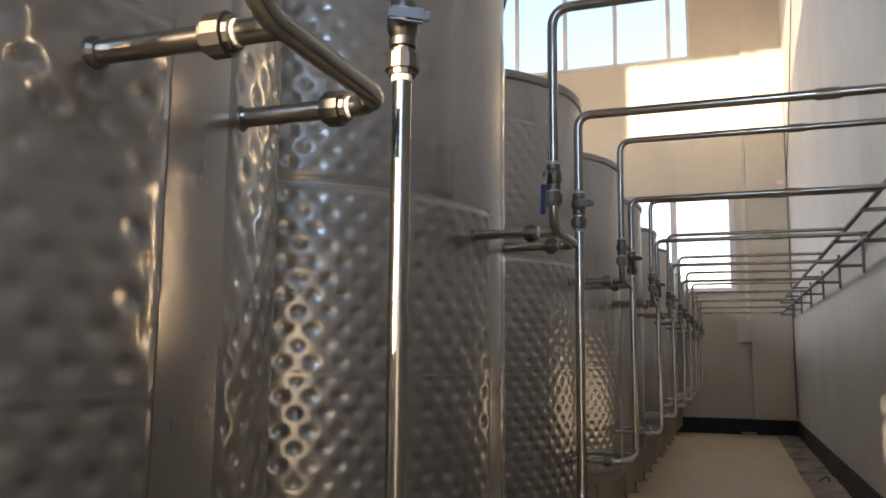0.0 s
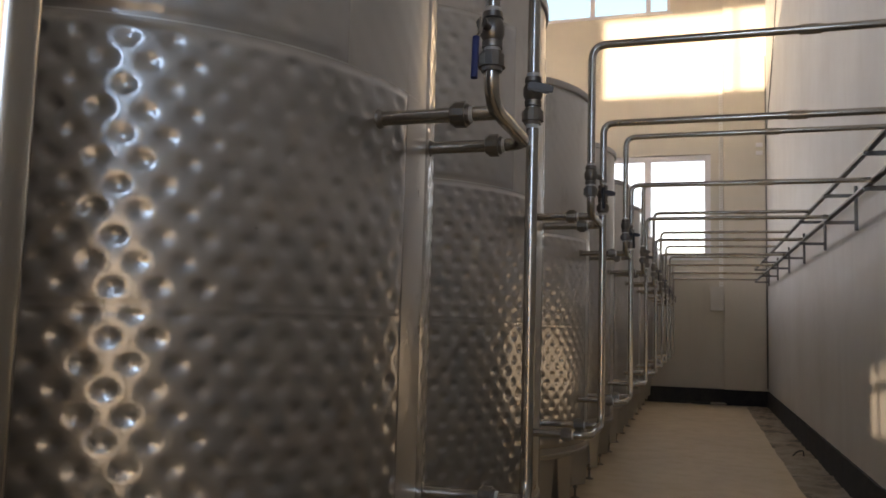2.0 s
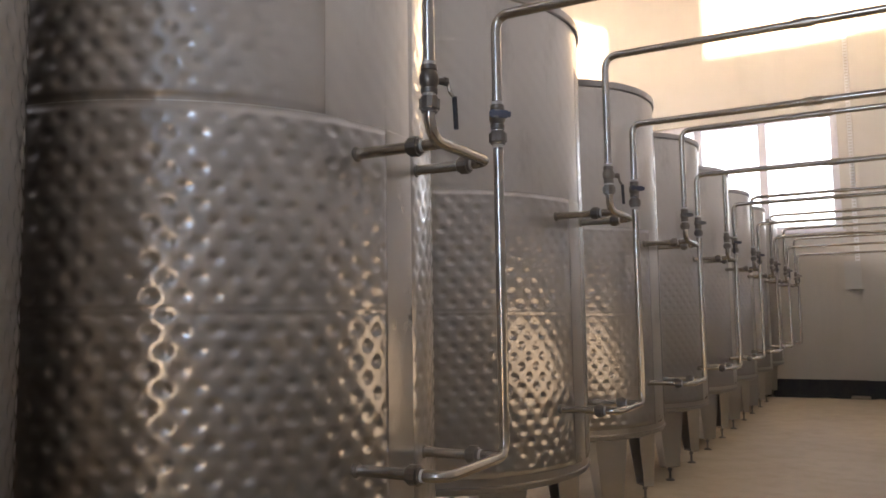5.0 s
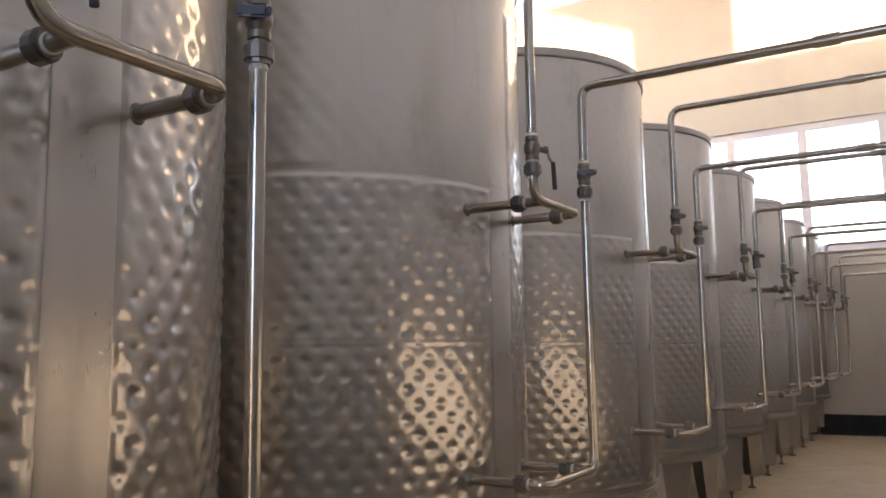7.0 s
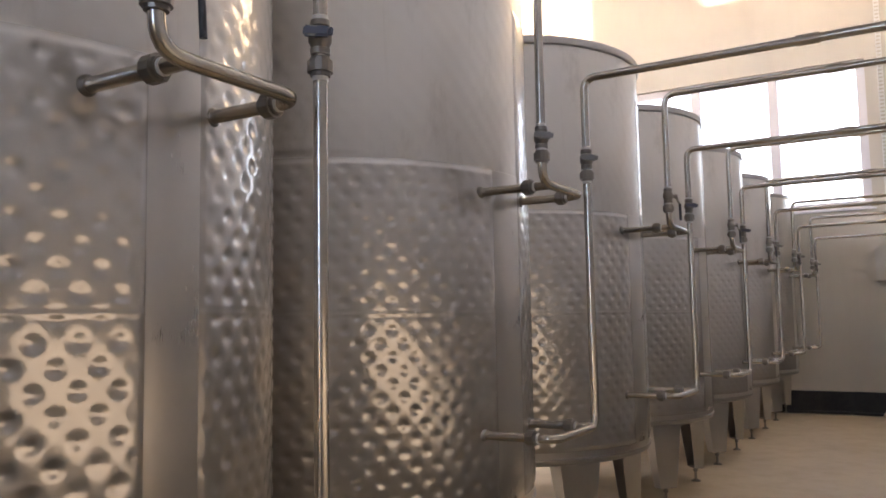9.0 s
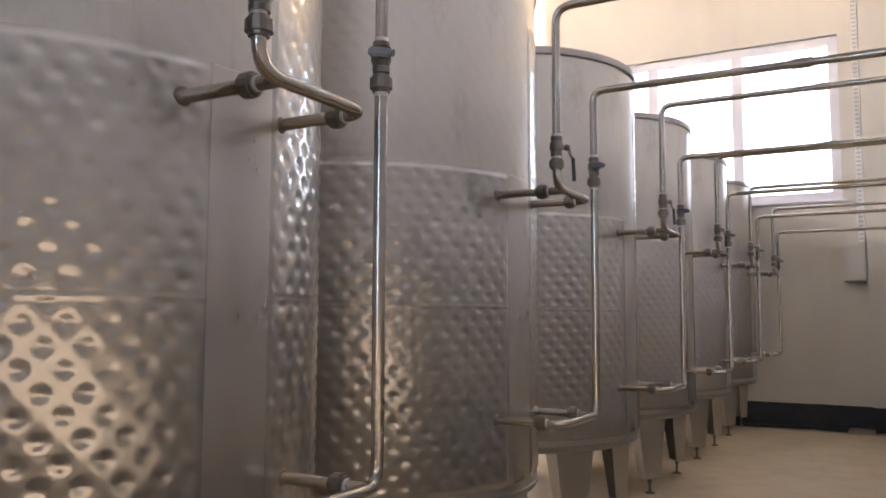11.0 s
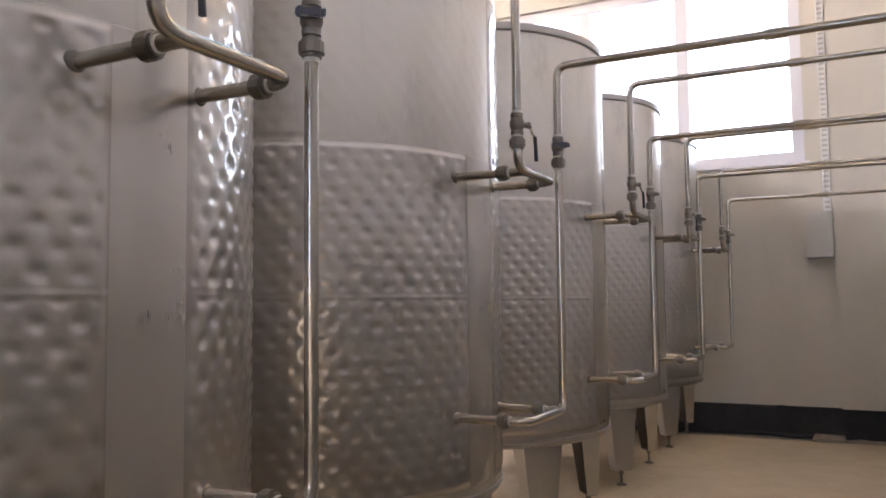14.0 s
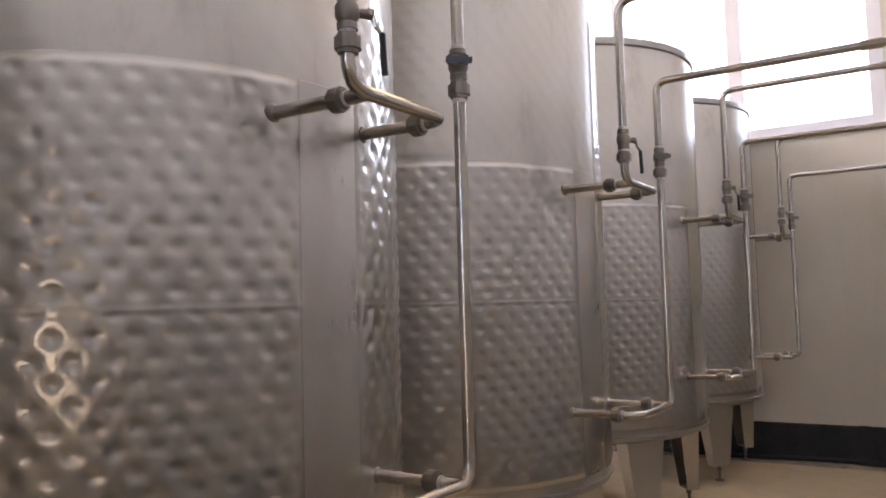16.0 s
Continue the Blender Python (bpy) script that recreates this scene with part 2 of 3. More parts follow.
def tube(bm, points, r, sides=16, radii=None):
    """A round bar along the points, closed at both ends."""
    pts = [Vector(p) for p in points]
    rings = []
    ways = [(b - a).normalized() for a, b in zip(pts, pts[1:])]
    side = ways[0].orthogonal().normalized()
    for i, p in enumerate(pts):
        w = (ways[max(i - 1, 0)] + ways[min(i, len(ways) - 1)]).normalized()
        side = (side - w * side.dot(w)).normalized()
        up = w.cross(side)
        rr = radii[i] if radii else r
        rings.append([bm.verts.new(p + (side * math.cos(k * math.tau / sides) + up * math.sin(k * math.tau / sides)) * rr) for k in range(sides)])
    for a, b in zip(rings, rings[1:]):
        for k in range(sides):
            bm.faces.new((a[k], a[(k + 1) % sides], b[(k + 1) % sides], b[k]))
    bm.faces.new(rings[0][::-1])
    bm.faces.new(rings[-1])
    return bm


def pipe(points, r, radius=0.06, sides=16):
    return tube(bmesh.new(), bend(points, radius), r, sides)


def lathe(bm, profile, steps, a0=0.0, a1=360.0):
    """Turns (radius, height) pairs round z."""
    full = abs(a1 - a0 - 360.0) < 1e-6
    count = steps if full else steps + 1
    rings = []
    for k in range(count):
        a = radians(a0 + (a1 - a0) * k / steps)
        rings.append([bm.verts.new((r * math.cos(a), r * math.sin(a), z)) for r, z in profile])
    for k in range(steps):
        p, q = rings[k], rings[(k + 1) % count]
        for i in range(len(profile) - 1):
            bm.faces.new((p[i], q[i], q[i + 1], p[i + 1]))
    return bm


def hexagon(at, axis, r, length, rim=0.15):
    """A six-sided union nut along axis, with rounded collars at its ends."""
    a = Vector(axis).normalized()
    p = Vector(at)
    bm = bmesh.new()
    h = length / 2
    tube(bm, [p - a * h, p - a * h * 0.62, p - a * h * 0.6, p + a * h * 0.6, p + a * h * 0.62, p + a * h], r, 12, [r * 0.78, r * 0.8, r, r, r * 0.8, r * 0.78])
    return bm


# ---- structure ----
WALL_X, END_Y, BACK_Y, LEFT_X, TOP_Z = 1.94, 0.82, -22.0, -9.0, 12.2
THICK = 0.3


def wall_with_holes(name, along, fixed, thick, a0, a1, z0, z1, holes, mat, label):
    """A wall in the plane of x ("x") or y ("y") running from a0 to a1, with rectangular openings (a, b, low, high) right through it."""
    xs = sorted({a0, a1, *(h[0] for h in holes), *(h[1] for h in holes)})
    zs = sorted({z0, z1, *(h[2] for h in holes), *(h[3] for h in holes)})

    def open_at(i, k):
        if not (0 <= i < len(xs) - 1 and 0 <= k < len(zs) - 1):
            return True
        cx, cz = (xs[i] + xs[i + 1]) / 2, (zs[k] + zs[k + 1]) / 2
        return any(h[0] < cx < h[1] and h[2] < cz < h[3] for h in holes)

    bm = bmesh.new()
    cache = {}

    def vert(i, k, side):
        key = (i, k, side)
        if key not in cache:
            d = fixed + side * thick
            cache[key] = bm.verts.new((xs[i], d, zs[k]) if along == "x" else (d, xs[i], zs[k]))
        return cache[key]

    for i in range(len(xs) - 1):
        for k in range(len(zs) - 1):
            if open_at(i, k):
                continue
            for s in (0, 1):
                bm.faces.new([vert(i, k, s), vert(i + 1, k, s), vert(i + 1, k + 1, s), vert(i, k + 1, s)])
            for (di, dk), (p, q) in (((-1, 0), ((i, k), (i, k + 1))), ((1, 0), ((i + 1, k), (i + 1, k + 1))), ((0, -1), ((i, k), (i + 1, k))), ((0, 1), ((i, k + 1), (i + 1, k + 1)))):
                if open_at(i + di, k + dk):
                    bm.faces.new([vert(*p, 0), vert(*q, 0), vert(*q, 1), vert(*p, 1)])
    return tagged(part(name, bm, mat), label, "wall", kind="structure")


FLOOR_Z = -0.07
LOW_WIN = (-4.05, 0.78, 3.09, 5.46)
HIGH_WIN = (-7.2, -0.1, 8.84, 11.3)
SIDE_WIN = (-19.9, 0.0, 6.5, 10.6)
BACK_HIGH = (-7.9, -1.8, 9.77, 11.8)
DOOR_HOLE = (-1.45, -0.50, FLOOR_Z, 2.0)
TRANSOM = (-1.42, -0.50, 2.11, 2.86)
GATE_WIN = (1.2, 1.88, 0.25, 2.30)
GATE_HIGH = (0.72, 1.88, 2.42, 5.0)
wall_with_holes("wall_north", "x", END_Y, THICK, LEFT_X - THICK, WALL_X + THICK, 0.24, TOP_Z, [LOW_WIN, HIGH_WIN], WALL_CREAM, "cream plastered end wall with two rows of windows")
wall_with_holes("wall_south", "x", BACK_Y, -THICK, LEFT_X - THICK, WALL_X + THICK, FLOOR_Z, TOP_Z, [BACK_HIGH, DOOR_HOLE, TRANSOM, GATE_WIN, GATE_HIGH], WALL_UNSEEN, "unseen wall behind the tank row, dark grey to cut bounced light")
wall_with_holes("wall_east", "y", WALL_X, THICK, BACK_Y, END_Y, 0.24, TOP_Z, [], WALL_WHITE, "white plastered side wall above a black base")
wall_with_holes("wall_west", "y", LEFT_X, -THICK, BACK_Y, END_Y, FLOOR_Z, TOP_Z, [SIDE_WIN], WALL_UNSEEN, "unseen far side wall with a band of windows, dark grey to cut bounced light")
tagged(part("ceiling", solid(LEFT_X - THICK, WALL_X + THICK, BACK_Y - THICK, END_Y + THICK, TOP_Z, TOP_Z + 0.25), CEILING_GREY), "unseen ceiling high above the tanks, dark grey to cut bounced light", "ceiling", kind="structure")


def ground_sheet(name, x0, x1, y0, y1, z, step, rough, mat, label, category):
    nx, ny = max(1, round((x1 - x0) / step)), max(1, round((y1 - y0) / step))
    bm = bmesh.new()
    grid = [[bm.verts.new((x0 + (x1 - x0) * i / nx, y0 + (y1 - y0) * j / ny, z + rough * noise.noise((i * step * 5, j * step * 5, z * 31)))) for j in range(ny + 1)] for i in range(nx + 1)]
    for i in range(nx):
        for j in range(ny):
            bm.faces.new((grid[i][j], grid[i + 1][j], grid[i + 1][j + 1], grid[i][j + 1]))
    return tagged(part(name, bm, mat, smooth=180), label, category, kind="structure")


RESIN_X, RESIN_Y = 1.47, 0.30


def poured_floor():
    """The resin sheet, whose edges along the two walls wander as it was poured."""
    bm = bmesh.new()
    rows = []
    count = 230
    for j in range(count + 1):
        y = BACK_Y + (RESIN_Y - BACK_Y) * j / count
        edge = RESIN_X + 0.035 * noise.noise((y * 1.3, 0.0, 3.0)) + 0.018 * noise.noise((y * 6.0, 1.0, 3.0))
        ring = []
        for i in range(25):
            x = LEFT_X + (edge - LEFT_X) * i / 24
            lag = 0.0 if j < count else 0.03 * noise.noise((x * 1.7, 4.0, 0.0)) + 0.015 * noise.noise((x * 7.0, 4.0, 0.0))
            ring.append(bm.verts.new((x, y + lag, FLOOR_Z)))
        ring.append(bm.verts.new((edge + 0.004, ring[-1].co.y, FLOOR_Z - 0.2)))
        rows.append(ring)
    for p, q in zip(rows, rows[1:]):
        for a, b, c, d in zip(p, p[1:], q[1:], q):
            bm.faces.new((a, b, c, d))
    low = [bm.verts.new((v.co.x, v.co.y + 0.004, FLOOR_Z - 0.2)) for v in rows[-1][:-1]]
    for a, b, c, d in zip(rows[-1][:-1], rows[-1][1:-1], low[1:], low):
        bm.faces.new((a, b, c, d))
    return bm


tagged(part("floor", poured_floor(), FLOOR_RESIN), "worn beige resin floor with a matt sheen", "floor", kind="structure")
ground_sheet("floor_edge", RESIN_X - 0.07, WALL_X + 0.05, BACK_Y, END_Y + 0.05, FLOOR_Z - 0.03, 0.06, 0.035, FLOOR_RAW, "rough unfinished concrete strip along the wall", "floor")
ground_sheet("floor_end", LEFT_X, RESIN_X - 0.07, RESIN_Y - 0.07, END_Y + 0.05, FLOOR_Z - 0.03, 0.06, 0.035, FLOOR_RAW, "rough unfinished concrete strip at the end wall", "floor")


def bitumen_base(name, along, fixed, a0, a1):
    """Black coated wall base with an uneven upper edge, a little behind the plaster."""
    bm = bmesh.new()
    count = round((a1 - a0) / 0.05)
    rows = []
    for i in range(count + 1):
        a = a0 + (a1 - a0) * i / count
        ring = []
        for depth, z in ((0.05, -0.2), (-0.012, -0.2), (-0.014 - 0.01 * noise.noise((a * 3, 0, 1)), 0.1), (-0.012, 0.228 + 0.034 * noise.noise((a * 3.0, 2.0, 0)) + 0.026 * noise.noise((a * 11.0, 5.0, 0))), (0.05, 0.25)):
            ring.append(bm.verts.new((a, fixed + depth, z) if along == "x" else (fixed + depth, a, z)))
        rows.append(ring)
    for p, q in zip(rows, rows[1:]):
        for k in range(4):
            bm.faces.new((p[k], q[k], q[k + 1], p[k + 1]))
    return tagged(part(name, bm, BITUMEN, smooth=60), "black bitumen coated wall base with a ragged upper edge", "wall base", kind="structure")


bitumen_base("baseboard", "y", WALL_X, BACK_Y, END_Y)
bitumen_base("baseboard_end", "x", END_Y, LEFT_X, WALL_X)
tagged(part("pilaster", solid(1.05, WALL_X + 0.02, END_Y - 0.12, END_Y + 0.02, 0.24, TOP_Z, 0.006), WALL_CREAM), "shallow cream plastered pilaster in the corner", "pilaster", kind="structure")
tagged(part("ground", solid(-900, 900, -900, 900, -0.8, -0.4), BARK_GROUND), "open ground around the building", "ground", kind="structure")


def window(name, along, fixed, hole, mullions, label, wide=0.11, deep=0.09, w=0.075, glass=None):
    """Frame, sill, mullions and a pane between each pair, in the opening."""
    a0, a1, z0, z1 = hole
    holder = thing(name, label, "window")
    tagged(holder, kind="structure")

    def bar(part_name, p, q, low, high, d0, d1, mat, bevel=0.006):
        bm = solid(p, q, fixed + d0, fixed + d1, low, high, bevel) if along == "x" else solid(fixed + d0, fixed + d1, p, q, low, high, bevel)
        return part(part_name, bm, mat, holder)

    bar("window_frame", a0, a0 + w, z0, z1, 0.06, 0.06 + deep, FRAME_WHITE)
    bar("window_frame", a1 - w, a1, z0, z1, 0.06, 0.06 + deep, FRAME_WHITE)
    bar("window_frame", a0 + w, a1 - w, z1 - w, z1, 0.061, 0.059 + deep, FRAME_WHITE)
    bar("window_frame", a0 + w, a1 - w, z0, z0 + w, 0.061, 0.059 + deep, FRAME_WHITE)
    bar("window_sill", a0 - 0.05, a1 + 0.05, z0 - 0.03, z0 - 0.002, -0.04, 0.12, FRAME_WHITE)
    edges = [a0 + w] + sorted(mullions) + [a1 - w]
    for m in mullions:
        bar("mullion", m - wide / 2, m + wide / 2, z0 + w, z1 - w, 0.065, 0.055 + deep, FRAME_WHITE)
    for p, q in zip(edges, edges[1:]):
        ob = bar("pane", p + (-0.01 if p == edges[0] else wide * 0.4), q - (-0.01 if q == edges[-1] else wide * 0.4), z0 + w - 0.01, z1 - w + 0.01, 0.10, 0.106, glass or GLASS, 0)
        ob.visible_shadow = glass is not None
    return holder


window("window_1", "x", END_Y, LOW_WIN, (-0.595, -1.85, -3.1), "white framed window blown out by daylight", wide=0.15, w=0.13)
window("window_2", "x", END_Y, HIGH_WIN, (-0.60, -1.90, -3.17, -4.45, -5.75), "high white framed window with blue sky outside")
window("window_3", "x", BACK_Y - THICK, BACK_HIGH, (-4.85,), "high white framed window in the rear wall", wide=0.05)
window("window_4", "y", LEFT_X - THICK, SIDE_WIN, (-16.6, -13.3, -9.95, -6.6, -3.3), "long band of white framed windows")
window("window_5", "x", BACK_Y - THICK, TRANSOM, (-1.19,), "low window over the entrance door", wide=0.036)
window("window_6", "x", BACK_Y - THICK, GATE_WIN, (), "tall narrow window in the rear wall", wide=0.05)
window("window_7", "x", BACK_Y - THICK, GATE_HIGH, (), "narrow window high in the rear wall, its pane coloured as blue sky", wide=0.05, glass=GLASS_SKY)
door = thing("door_1", "closed grey steel entrance door in the rear wall", "door")
tagged(door, kind="structure")
part("leaf", solid(DOOR_HOLE[0], DOOR_HOLE[1], BACK_Y - 0.2, BACK_Y - 0.14, FLOOR_Z + 0.005, DOOR_HOLE[3], 0.004), CABINET_GREY, door)
part("door_handle", pipe([(-0.62, BACK_Y - 0.14, 1.05), (-0.62, BACK_Y - 0.08, 1.05), (-0.74, BACK_Y - 0.08, 1.05)], 0.011, 0.02), STEEL_PIPE, door)

# ---- tanks ----
PITCH, TANK_X, TANK_DY = 1.95, -1.229, -0.14
RADIUS, TANK_LOW, TANK_TOP = 0.926, 0.58, 3.235
JACKET_LOW, JACKET_TOP, JACKET_SEAM = 0.65, 2.132, 1.49
DIMPLE_W, DIMPLE_H, DIMPLE_D = 0.095, 0.110, 0.0039
DIMPLE_A, DIMPLE_B = 0.0330, 0.0275          # half width and half height of one pressed cell
STRIP_B = 5.5
UPPER_TOP = 2.95


def dimple_height(s, z):
    """How far the pillow plate stands out: spot welds in a staggered, slightly uneven grid between soft pillows."""
    u, v = s / DIMPLE_W, z / DIMPLE_H
    best, deep = 9.0, 1.0
    for du, dv in ((0.0, 0.0), (0.5, 0.5)):
        cu, cv = round(u - du), round(v - dv)
        wild = math.sin((cu + du) * 12.99 + (cv + dv) * 78.23) * 43758.5
        wild -= math.floor(wild)
        other = wild * 17.0 - math.floor(wild * 17.0)
        a, b = (u - du - cu) * DIMPLE_W + 0.003 * (wild - 0.5), (v - dv - cv) * DIMPLE_H + 0.003 * (other - 0.5)
        far = (a / DIMPLE_A) ** 2 + (b / DIMPLE_B) ** 2
        if far < best:
            best, deep = far, 0.75 + 0.5 * wild
    d2 = min(1.0, best)
    quilt = 0.0005 * (1.0 - math.cos(2 * math.pi * u) * math.cos(2 * math.pi * v))
    warp = 0.0010 * math.sin(3.1 * s + 1.7 * z) * math.sin(4.3 * z + 1.1) + 0.0004 * math.sin(17.0 * s + 2.0) * math.sin(13.0 * z + 8.0 * s)
    return DIMPLE_D * (1.0 - deep * (1.0 - d2) ** 2) + quilt + warp


def jacket(a0, a1, z0, z1, fade=0.0, depth=1.0):
    """One half of the cooling jacket, a pillow plate wrapped round the shell; depth: how strongly it is pressed; fade: over how many metres its pillows die out at the far edge."""
    length = radians(a1 - a0) * RADIUS
    nx, nz = round(length / 0.0071), round((z1 - z0) / 0.0068)
    verts, faces, press = [], [], []
    for j in range(nz + 1):
        z = z0 + (z1 - z0) * j / nz
        for i in range(nx + 1):
            s = length * i / nx
            edge = min(s, length - s, z - z0, z1 - z)
            seam = abs(z - JACKET_SEAM)
            flat = min(1.0, max(0.0, (edge - 0.012) / 0.03)) * min(1.0, max(0.3, (seam - 0.003) / 0.014))
            if not fade and z > JACKET_TOP:
                flat *= max(0.3, 1.0 - (z - JACKET_TOP) / 0.35)
            if fade:
                flat *= min(1.0, max(0.12, (length - s - 0.04) / fade))
            press.append(flat)
            lift = 0.0052 if not fade else 0.0006 + 0.0046 * min(1.0, (length - s) / fade)
            rise = min(1.0, edge / 0.024) ** 2
            bead = 0.0003 * max(0.0, 1.0 - abs(edge - 0.026) / 0.008)
            r = RADIUS + 0.0005 + (lift - 0.0005) * rise + bead + (dimple_height(s + 0.02, z - JACKET_SEAM + 0.0095) - 0.0026) * flat * depth + (0.0012 if seam < 0.005 else 0.0)
            a = radians(a0) + s / RADIUS
            verts.append((r * math.cos(a), r * math.sin(a), z))
    for j in range(nz):
        for i in range(nx):
            k = j * (nx + 1) + i
            faces.append((k, k + 1, k + nx + 2, k + nx + 1))
    me = bpy.data.meshes.new("jacket")
    me.from_pydata(verts, [], faces)
    lattice = me.uv_layers.new(name="lattice")
    for loop, slot in zip(me.loops, lattice.uv):
        k = loop.vertex_index
        slot.vector = ((length * (k % (nx + 1)) / nx + 0.02) / DIMPLE_W, (verts[k][2] - JACKET_SEAM + 0.0095) / DIMPLE_H)
    worn = me.attributes.new("press", "FLOAT", "POINT")
    worn.data.foreach_set("value", press)
    me.materials.append(STEEL_JACKET)
    me.shade_smooth()
    return me


def build_tank(plain, seam_a, depth):
    """plain: the angle at which the smooth upper front begins; seam_a: the angle at which the near jacket ends at the joint strip; depth: how strongly the jacket is pressed."""
    tank = thing("wine_tank", "tall stainless steel wine tank with dimpled cooling jacket on four legs", "wine tank", "row of wine tanks")
    shell = bmesh.new()
    lathe(shell, [(RADIUS, TANK_LOW + 0.02), (RADIUS, TANK_TOP - 0.02)], 128)
    part("shell", shell, STEEL_SHELL, tank, "plain brushed steel shell", smooth=30)
    rim = bmesh.new()
    lathe(rim, [(RADIUS - 0.03, TANK_TOP - 0.055), (RADIUS + 0.010, TANK_TOP - 0.055), (RADIUS + 0.016, TANK_TOP - 0.048), (RADIUS + 0.016, TANK_TOP - 0.006), (RADIUS + 0.010, TANK_TOP), (RADIUS - 0.03, TANK_TOP)], 128)
    part("rim", rim, STEEL_RIM, tank, "dull steel rim band", smooth=40)
    lid = bmesh.new()
    lathe(lid, [(RADIUS - 0.01, TANK_TOP - 0.03), (RADIUS * 0.6, TANK_TOP + 0.02), (0.21, TANK_TOP + 0.05), (0.21, TANK_TOP + 0.10), (0.0001, TANK_TOP + 0.11)], 64)
    part("lid", lid, STEEL_SHELL, tank, smooth=30)
    base = bmesh.new()
    lathe(base, [(RADIUS - 0.001, TANK_LOW + 0.034), (RADIUS + 0.008, TANK_LOW + 0.032), (RADIUS + 0.009, TANK_LOW + 0.022), (RADIUS + 0.001, TANK_LOW + 0.018), (RADIUS - 0.004, TANK_LOW), (RADIUS - 0.06, TANK_LOW - 0.02), (RADIUS * 0.5, TANK_LOW - 0.06), (0.0001, TANK_LOW - 0.08)], 128)
    part("base_ring", base, STEEL_RIM, tank, "rounded lower edge of the tank", smooth=35)
    for a0, a1, z0, z1, fade in ((seam_a - 112.0, seam_a, JACKET_LOW, JACKET_TOP, 0.0), (STRIP_B, STRIP_B + 80.0, JACKET_LOW, UPPER_TOP, 0.0), (seam_a - 112.0, plain + 14.0, JACKET_TOP + 0.004, UPPER_TOP, 0.45)):
        ob = new("jacket", jacket(a0, a1, z0, z1, fade, 1.1 if a0 > 0.0 else depth))
        if fade and plain < -50.0:
            ob.data.materials[0] = STEEL_SHELL
        ob.parent = tank
        tagged(ob, "dimpled steel cooling jacket")
    strip = bmesh.new()
    lathe(strip, [(RADIUS - 0.002, JACKET_LOW), (RADIUS + 0.002, JACKET_LOW + 0.004), (RADIUS + 0.002, JACKET_TOP - 0.004), (RADIUS - 0.002, JACKET_TOP)], 16, seam_a - 0.4, STRIP_B + 0.4)
    part("joint_strip", strip, STEEL_STRIP, tank, "plain satin strip between the jackets", smooth=40)
    for a in (38.0, 142.0, 218.0, 322.0):
        leg = bmesh.new()
        top, low, zt, zl = 0.145, 0.082, TANK_LOW + 0.03, 0.06
        outer = []
        for half, z, deep in ((top, zt, 0.15), (low, zl, 0.085)):
            outer.append([(deep, -half, z), (0.0, -half, z), (0.0, half, z), (deep, half, z)])
        loops = []
        for ring in outer:
            inner = [(x + (0.006 if 0 < k < 3 else 0.0), y * (half - 0.006) / half, z) for k, ((x, y, z), half) in enumerate(zip(ring, [abs(ring[0][1])] * 4))]
            loops.append([leg.verts.new((-x, y, z)) for x, y, z in ring] + [leg.verts.new((-x, y, z)) for x, y, z in reversed(inner)])
        for k in range(8):
            leg.faces.new((loops[0][k], loops[0][(k + 1) % 8], loops[1][(k + 1) % 8], loops[1][k]))
        leg.faces.new(loops[0][::-1])
        leg.faces.new(loops[1])
        ob = part("leg", leg, STEEL_LEG, tank, "tapered folded steel leg", at=pose(0.87 * math.cos(radians(a)), 0.87 * math.sin(radians(a)), 0, 0, 0, a))
        foot = bmesh.new()
        low_z = FLOOR_Z
        tube(foot, [(-0.045, 0, 0.08), (-0.045, 0, low_z + 0.018)], 0.011, 10)
        tube(foot, [(-0.045, 0, 0.04), (-0.045, 0, 0.02)], 0.02, 6)
        tube(foot, [(-0.045, 0, low_z), (-0.045, 0, low_z + 0.008), (-0.045, 0, low_z + 0.02)], 0.04, 18, [0.042, 0.042, 0.016])
        box(foot, -0.083, -0.003, -0.077, 0.077, 0.057, 0.065)
        part("adjustable_foot", foot, STEEL_FITTING, ob, "threaded steel levelling foot")
    return tank


def tank_place(k):
    return TANK_X, -PITCH * k + TANK_DY, 0.0


TANKS = 10
for k0, k1, plain, seam_a, depth in ((0, 6, -61.0, -8.3, 0.74), (6, 7, -61.0, -4.2, 0.9), (7, TANKS, -36.0, -4.2, 1.15)):
    first_tank = build_tank(plain, seam_a, depth)
    first_tank.location = tank_place(k0)
    for k in range(k0 + 1, k1):
        copy_thing(first_tank, Matrix.Translation(tank_place(k)))

# ---- pipes ----
PIPE_R = 0.019
HEAD_X, HEAD_R, HIGH_Z, LOW_Z = 1.69, 0.024, 2.846, 2.588
UP_Z, DOWN_Z = 2.018, 0.966


def shell_x(y):
    return TANK_X + math.sqrt(RADIUS ** 2 - (y - TANK_DY) ** 2)


